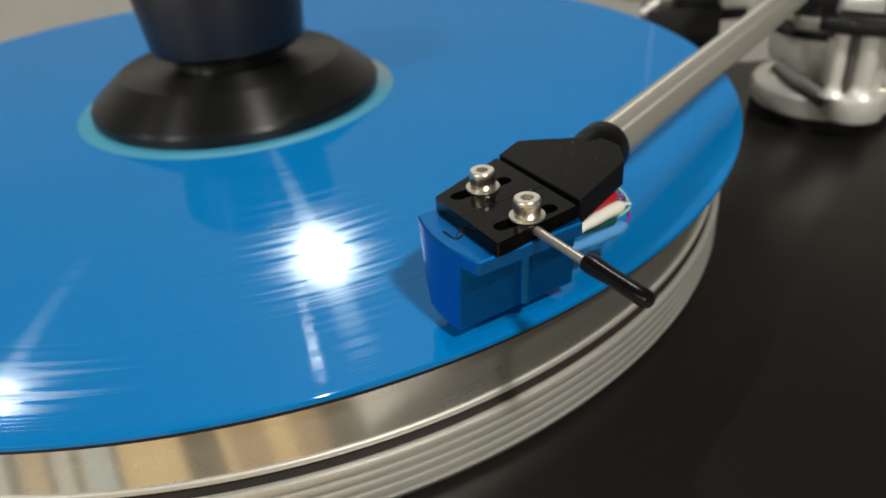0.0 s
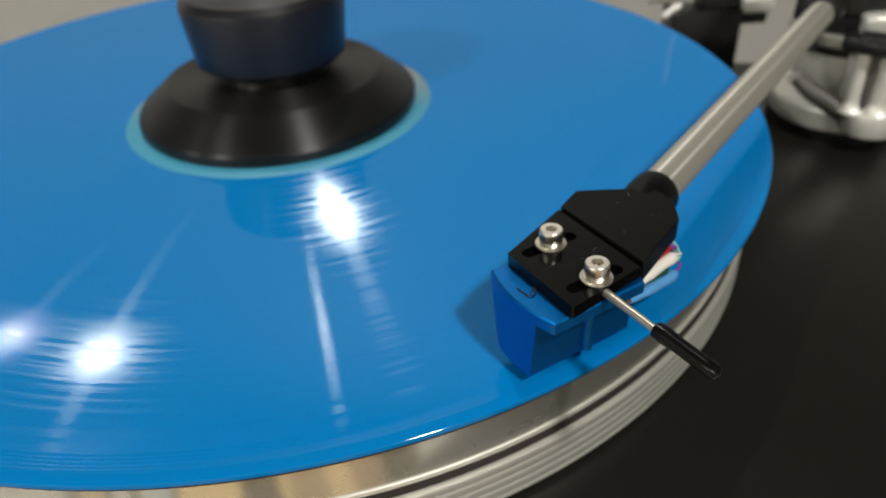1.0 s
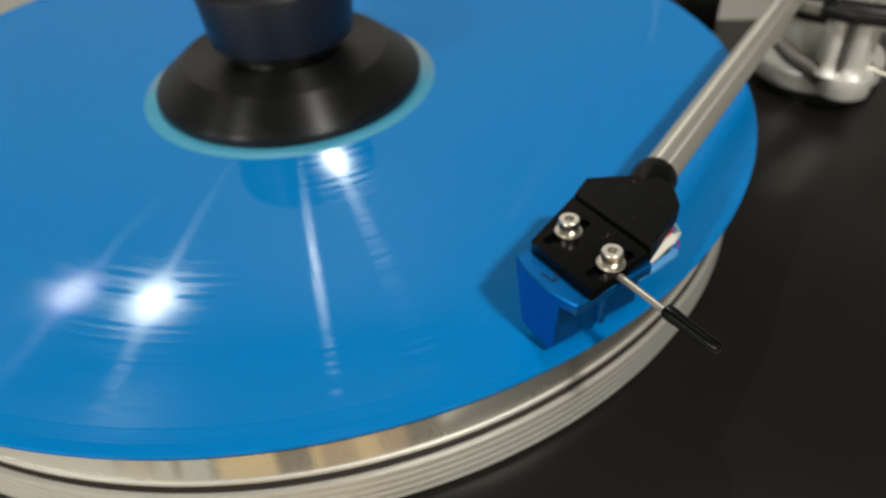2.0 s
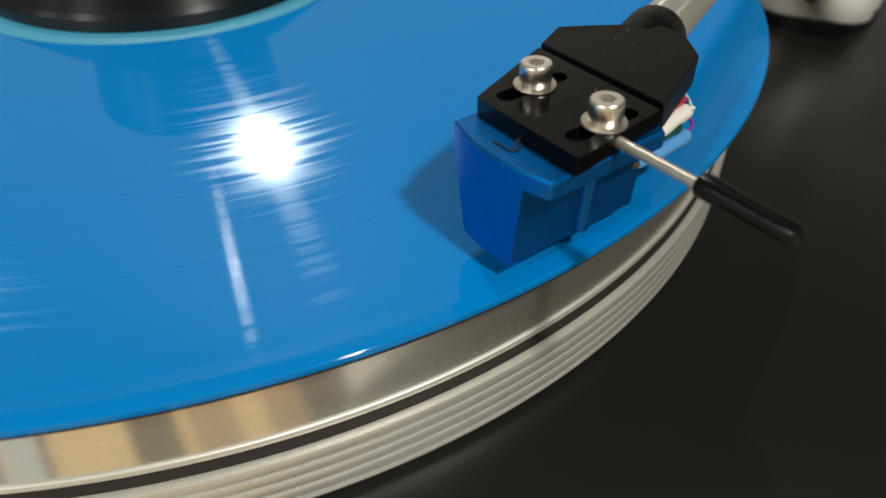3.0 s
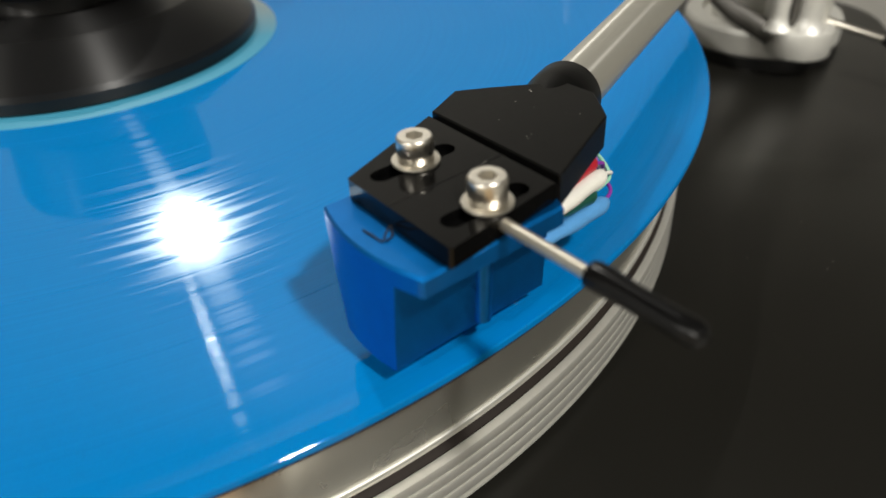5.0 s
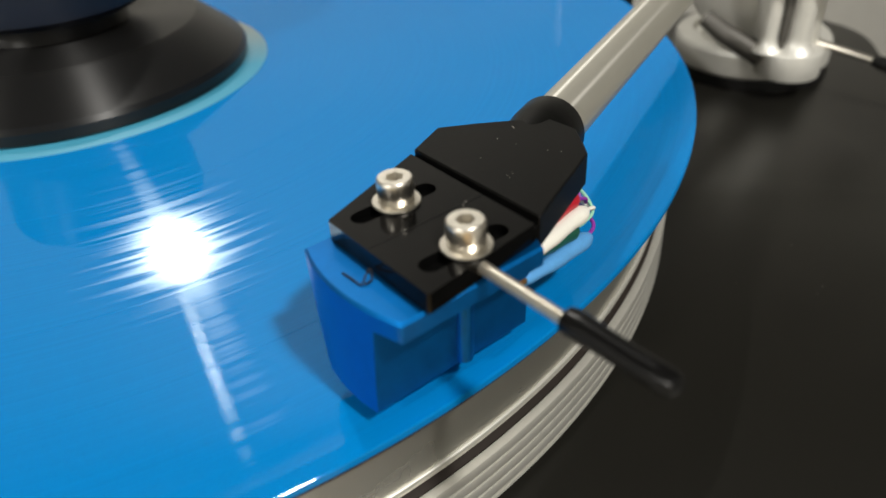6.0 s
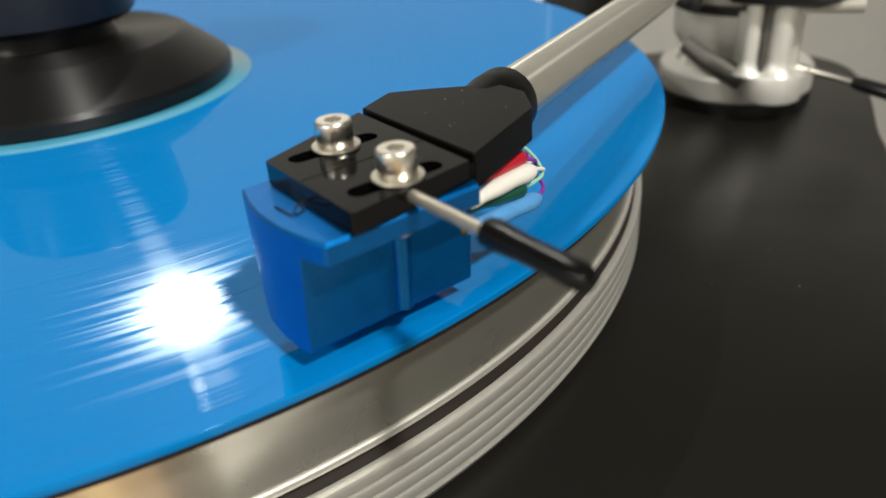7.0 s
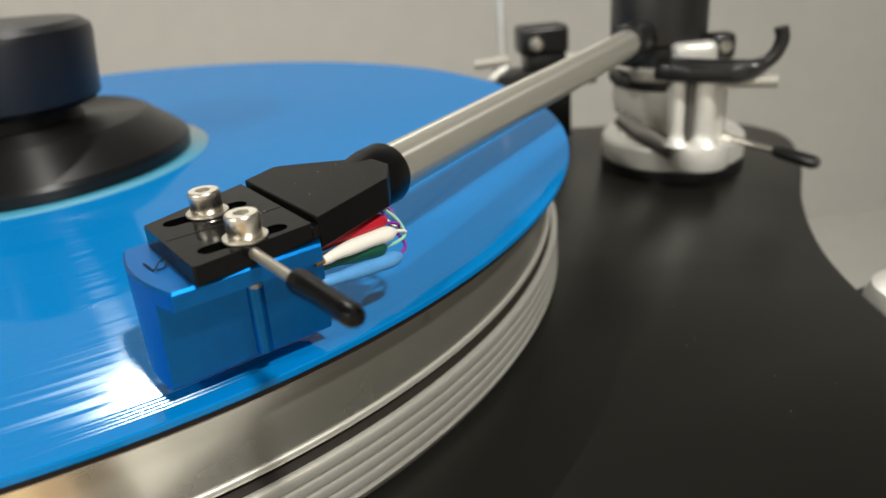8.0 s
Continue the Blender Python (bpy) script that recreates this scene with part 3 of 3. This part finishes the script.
LX, LY = 0.2048, 0.0078
part("lobe", prism(hull_outline((BX + 0.004, BY - 0.002), 0.0145, (LX, LY), 0.0097), -0.0272, -0.0186, 0.0010, 2), SILVER, arm, "silver arm lift mount")
part("pillar", lathe([(0, -0.0232), (0.0150, -0.0232), (0.0140, -0.0215), (0.0145, -0.0190), (0.0190, -0.0130), (0.0196, -0.0100), (0.0196, -0.0032), (0, -0.0032)], (BX - 0.002, BY, 0), 64), SILVER, arm, angle=30)
part("strut", tube([(0.1822, 0.0210, -0.0115), (0.1860, 0.0165, -0.0150), (0.1960, 0.0085, -0.0212)], [0.0026, 0.0030, 0.0034], 16), STRUT, arm, "dark slanted brace")
part("mount_plate", lathe([(0, -0.0002), (0.0204, -0.0002), (0.0214, 0.0006), (0.0214, 0.0036), (0.0206, 0.0044), (0, 0.0044)], (BX - 0.002, BY, 0), 64), SATIN_SILVER, arm)
part("plate_seal", lathe([(0, -0.0032), (0.0200, -0.0032), (0.0200, -0.0002), (0, -0.0002)], (BX - 0.002, BY, 0), 48), BLACK, arm)
part("plate_end", box(0.1795, 0.1840, 0.0150, 0.0260, 0.0002, 0.0042, 0.0012), BLACK, arm)
part("bearing_collar", lathe([(0, 0.0044), (0.0176, 0.0044), (0.0176, 0.0104), (0, 0.0104)], (BX - 0.005, BY + 0.001, 0), 64), BLACK, arm)
part("bearing_foot", prism([(0.1978, 0.0150), (0.2010, 0.0125), (0.2105, 0.0118), (0.2128, 0.0140), (0.2128, 0.0200), (0.1978, 0.0200)], 0.0046, 0.0122, 0.0022, 4), SILVER, arm, "bright rounded silver block", angle=60)
part("bearing_screw", lathe([(0, 0), (0.0020, 0), (0.0022, 0.0005), (0.0018, 0.0016), (0, 0.0019)], (0.2168, 0.0180, 0.0095), 20, (0.2, -1, 0.1)), CHROME, arm)
part("bearing_lug", box(0.2125, 0.2215, 0.0180, 0.0260, 0.0046, 0.0135, 0.0020, 3), BLACK, arm)
part("bearing_housing", lathe([(0, 0.0104), (0.0155, 0.0104), (0.0163, 0.0112), (0.0163, 0.0400), (0.0155, 0.0415), (0, 0.0420)], (BX - 0.0065, BY + 0.001, 0), 64), BLACK, arm, "black bearing housing", angle=30)
part("tube_socket", lathe([(0, -0.006), (0.0056, -0.006), (0.0062, -0.005), (0.0062, 0.010), (0, 0.010)], A1 - 0.004 * AX, 40, AX), BLACK, arm)
part("lift_tower", prism(hull_outline((0.2015, 0.0125), 0.0062, (0.2095, 0.0110), 0.0052), -0.0188, -0.0010, 0.0008, 2), SILVER, arm, "silver lift tower")
# no opening is cut: a dark bar gives the shade between the posts
part("slot_shade_bar", box(0.1985, 0.2012, 0.0040, 0.0075, -0.0178, 0.0025, 0.0003, 1), STRUT, arm, "solid dark bar in place of the shaded slot between the posts")
for x, y, r in ((0.1966, 0.0075, 0.0026), (0.2042, 0.0045, 0.0036)):
    part("lift_post", lathe([(0, -0.0188), (r + 0.0022, -0.0188), (r + 0.0018, -0.0182), (r + 0.0008, -0.0172), (r + 0.0002, -0.0155), (r, -0.0140), (r, 0.0030), (0, 0.0032)], (x, y, 0), 32), SILVER, arm, "bright polished post")
part("lift_platform", prism([(0.1885, 0.0090), (0.1960, 0.0010), (0.2080, -0.0045), (0.2150, -0.0050), (0.2165, -0.0005), (0.2120, 0.0060), (0.2010, 0.0125), (0.1915, 0.0140)], 0.0026, 0.0072, 0.0012, 3), BLACK, arm, "broad black lift platform", angle=60)
part("lift_arc", tube(spline([(0.194, 0.0085, 0.0056), (0.200, 0.0050, 0.0054), (0.206, 0.0020, 0.0050), (0.2125, -0.0005, 0.0050), (0.2175, -0.0018, 0.0060), (0.2215, -0.0036, 0.0092), (0.2232, -0.0044, 0.0140), (0.2226, -0.0041, 0.0178)]),
                      [0.0038] * 22 + [0.0038 - 0.00011 * k for k in range(15)] + [0.0021] * 20, 16), BLACK, arm, "curved black arm lift with hooked end")
part("lift_bar", tube([(0.206, 0.0055, 0.0012), (0.2235, -0.0040, 0.0016)], 0.0022, 16), SATIN_SILVER, arm)
lever = part("cue_lever", tube([(0.2100, 0.0105, -0.0182), (0.2145, 0.0070, -0.0186), (0.2240, -0.0074, -0.0204)], [0.0016, 0.0011, 0.0010], 16), CHROME, arm, "silver cueing lever")
part("lever_grip", tube([(0.2232, -0.0062, -0.0203), (0.2242, -0.0078, -0.0205), (0.2300, -0.0172, -0.0218), (0.2308, -0.0186, -0.0220)], [0.0014, 0.0020, 0.0022, 0.0014], 16), BLACK, lever, "black rubber lever grip")

# ---- cartridge ----
cart = thing("phono_cartridge", tuple(loc(-1, 0, 0)), "blue anodised phono cartridge screwed under the headshell", "cartridge")


def cart_body():
    """One milled block: bowed front, flat side, widening to the top, where a ledge stands out over its flat side."""
    bm = bmesh.new()

    def bow(y, inset=0.0):
        return -11.3 - 1.7 * (1 - (y / 9.2) ** 2) + inset

    def walls(right, left, rear, inset=0.0):
        left -= inset
        front = [(bow(right + (left - right) * k / 14, inset), right + (left - right) * k / 14) for k in range(15)]
        return front + [(-6, left), (rear - 1.2, left), (rear - inset, left - 1.2), (rear - inset, right)]

    def ledge(inset=0.0):
        out = -9.4 + inset
        tip = [(bow(out + 0.25, inset) + 0.12, out + 0.03), (bow(out + 0.4, inset), out + 0.3)]
        tip += [(bow(y, inset), y) for y in (out + 1.2, out + 2.4)]
        return [(8.6, out), (3.6, out), (-5.0, out)] + tip

    def row(points, z):
        return [bm.verts.new(loc(s, y, z)) for s, y in points]

    def skin(a, b):
        for k in range(len(a)):
            bm.faces.new((a[k], a[(k + 1) % len(a)], b[(k + 1) % len(b)], b[k]))

    block = [row(walls(r, l, rear), z) for z, r, l, rear in ((2.7, -4.6, 5.0, 10.5), (3.0, -4.8, 5.2, 10.6), (6.0, -4.9, 6.1, 10.6), (10.0, -5.2, 7.4, 10.5), (15.4, -5.6, 9.15, 10.3))]
    for a, b in zip(block, block[1:]):
        skin(a, b)
    bm.faces.new(block[0][::-1])
    lip = row(ledge(), 15.4)
    bm.faces.new(lip + [block[-1][0], block[-1][-1]])
    base = lip + block[-1]
    upper = row(ledge() + walls(-5.6, 9.2, 10.3), 17.5)
    top = row(ledge(0.32) + walls(-5.6, 9.2, 10.3, 0.32), 17.85)
    skin(base, upper)
    skin(upper, top)
    bm.faces.new(top)
    return bm


part("body", cart_body(), CART, cart, "blue anodised block with an overhanging top ledge", angle=24)
part("thread_boss", tube([loc(0.3, -4.75, 3.4), loc(0.2, -5.3, 13.5)], 0.00115, 20), CART, cart)
part("stylus_holder", box(-3.5 * mm, 1.5 * mm, -2.0 * mm, 2.0 * mm, 0.0016, 0.0028, 0.0002, 1, S), BLACK, cart)
part("cantilever", tube([loc(1.0, 0, 1.9), loc(-4.2, 0, 0.25)], 0.00018, 8), COPPER, cart, "thin cantilever")
part("stylus_tip", tube([loc(-4.0, 0, 0.40), loc(-4.1, 0, -0.35)], [0.00016, 0.00004], 8), BLACK, cart)
for name, m, a, b, c, d in (("red_lead", RED, (10.0, -3.8, 14.9), (14.5, -3.0, 14.8), (20.0, -1.4, 14.4), (24.2, -0.2, 13.9)),
                            ("white_lead", WHITE, (10.3, -5.6, 13.6), (13.4, -4.9, 13.6), (19.5, -3.0, 12.9), (24.8, -1.6, 12.2)),
                            ("green_lead", GREEN, (10.0, -4.2, 12.3), (14, -3.6, 11.9), (19.0, -2.6, 11.0), (22.6, -1.9, 10.4)),
                            ("blue_lead", BLUEW, (10.0, -4.9, 10.0), (14, -4.5, 9.6), (19.5, -3.4, 8.8), (25.0, -2.4, 8.3))):
    pin = part("pin", tube([loc(9.0, a[1], a[2]), loc(11.5, a[1] + 0.1, a[2])], 0.0006, 12), COPPER, cart)
    pts = spline([loc(*a), loc(*b), loc(*c), loc(*d)], 6)
    rad = [0.00075 + 0.00044 * min(1, k / 12) + 0.00006 * math.sin(k * 0.9) for k in range(len(pts))]
    rad[-1], rad[-2] = 0.0006, 0.00105
    part("lead_sleeve", tube(pts, rad, 20), m, cart, name.replace("_lead", "").replace("_", " ") + " insulating sleeve")
for m, pts in ((WHITE, [(24.4, -1.6, 12.4), (26.8, -1.2, 11.6), (27.4, -0.4, 11.0), (26.4, 1.8, 12.2), (22.5, 4.0, 16.3)]),
               (PURPLE, [(23.8, 0.1, 13.5), (26.8, 0.2, 12.4), (27.4, 1.2, 10.8), (27.8, 3.4, 13.4), (25.0, 5.0, 16.3)]),
               (PALE_GREEN, [(22.2, -1.9, 10.4), (25.2, -1.4, 10.3), (27.2, -0.8, 10.9), (27.0, 1.4, 13.2), (24.0, 3.6, 16.3)]),
               (PURPLE, [(24.4, -2.4, 8.3), (26.6, -1.6, 9.4), (27.2, 2.6, 10.9), (26.4, 4.4, 13.6), (24.0, 5.6, 16.3)])):
    part("lead_wire", tube(spline([loc(*p) for p in pts], 6), 0.00027, 8), m, cart)
rr = random.Random(4)
for k in range(16):
    s0, y0 = (rr.uniform(11, 24), rr.uniform(0, 13)) if k < 10 else (rr.uniform(-6, 7), rr.uniform(-4, 4))
    z0 = 20.85 if k < 10 else 20.55
    c, w = loc(s0, y0, z0), rr.uniform(0.00004, 0.00010)
    part("dust", lathe([(0, 0), (w, 0), (w * 0.7, 0.00004), (0, 0.00006)], c, 6), LINT, shell)
part("fibre", tube(spline([loc(-10.8, 1.9, 17.95), loc(-10.7, 0.2, 18.05), loc(-10.5, -1.3, 17.98), loc(-9.6, -1.0, 18.7), loc(-8.5, -0.2, 18.5), loc(-9.2, -1.3, 17.98), loc(-10.2, -1.5, 18.0)], 5), 0.00011, 6), HAIR, cart, "dark stray fibre")

# ---- arm rest behind the record edge ----
rest = thing("arm_rest", (0.174, 0.087, Z_PLINTH), "black arm rest post with bright screws", "arm rest")
part("post", box(0.1535, 0.1838, 0.079, 0.095, Z_PLINTH, -0.0050, 0.0012), BLACK, rest)
part("riser", box(0.1660, 0.1820, 0.080, 0.093, -0.0050, 0.0012, 0.001), BLACK, rest)
part("head", box(0.163, 0.183, 0.079, 0.093, 0.0012, 0.0125, 0.002, 3), BLACK, rest)
part("screw", lathe([(0, 0), (0.0028, 0), (0.0030, 0.0006), (0.0024, 0.0022), (0, 0.0026)], (0.1690, 0.0790, 0.0060), 24, (-0.2, -1, 0)), CHROME, rest)
part("side_block", box(0.1838, 0.1985, 0.083, 0.094, -0.0085, -0.0015, 0.0012, 3), SILVER, rest, "bright silver side block")
part("side_block_base", box(0.1838, 0.1965, 0.084, 0.093, -0.0132, -0.0085, 0.001), BLACK, rest)
part("pin", tube([(0.1580, 0.0840, -0.0030), (0.1550, 0.0835, -0.0045), (0.1510, 0.0830, -0.0072), (0.1502, 0.0830, -0.0078)], [0.0013, 0.0015, 0.0017, 0.0009], 16), SILVER, rest, "short tilted silver pin")
part("weight_rod", tube([(0.1575, 0.090, -0.006), (0.1575, 0.090, 0.040)], 0.0019, 16), SILVER, rest, "thin upright silver rod")
part("side_arm", tube([(0.160, 0.088, -0.001), (0.146, 0.092, -0.0022)], 0.0019, 12), SATIN_SILVER, rest)

# ---- dust on the plinth and the headshell ----
for k in range(9):
    x, y = rr.uniform(0.14, 0.20), rr.uniform(-0.13, -0.05)
    lint = thing("dust_speck", (x, y, Z_PLINTH), "tiny pale dust speck on the black plinth", "dust", "dust specks")
    part("speck", lathe([(0, Z_PLINTH), (0.0001, Z_PLINTH), (0.00006, Z_PLINTH + 0.00006), (0, Z_PLINTH + 0.00008)], (x, y, 0), 8), LINT, lint)
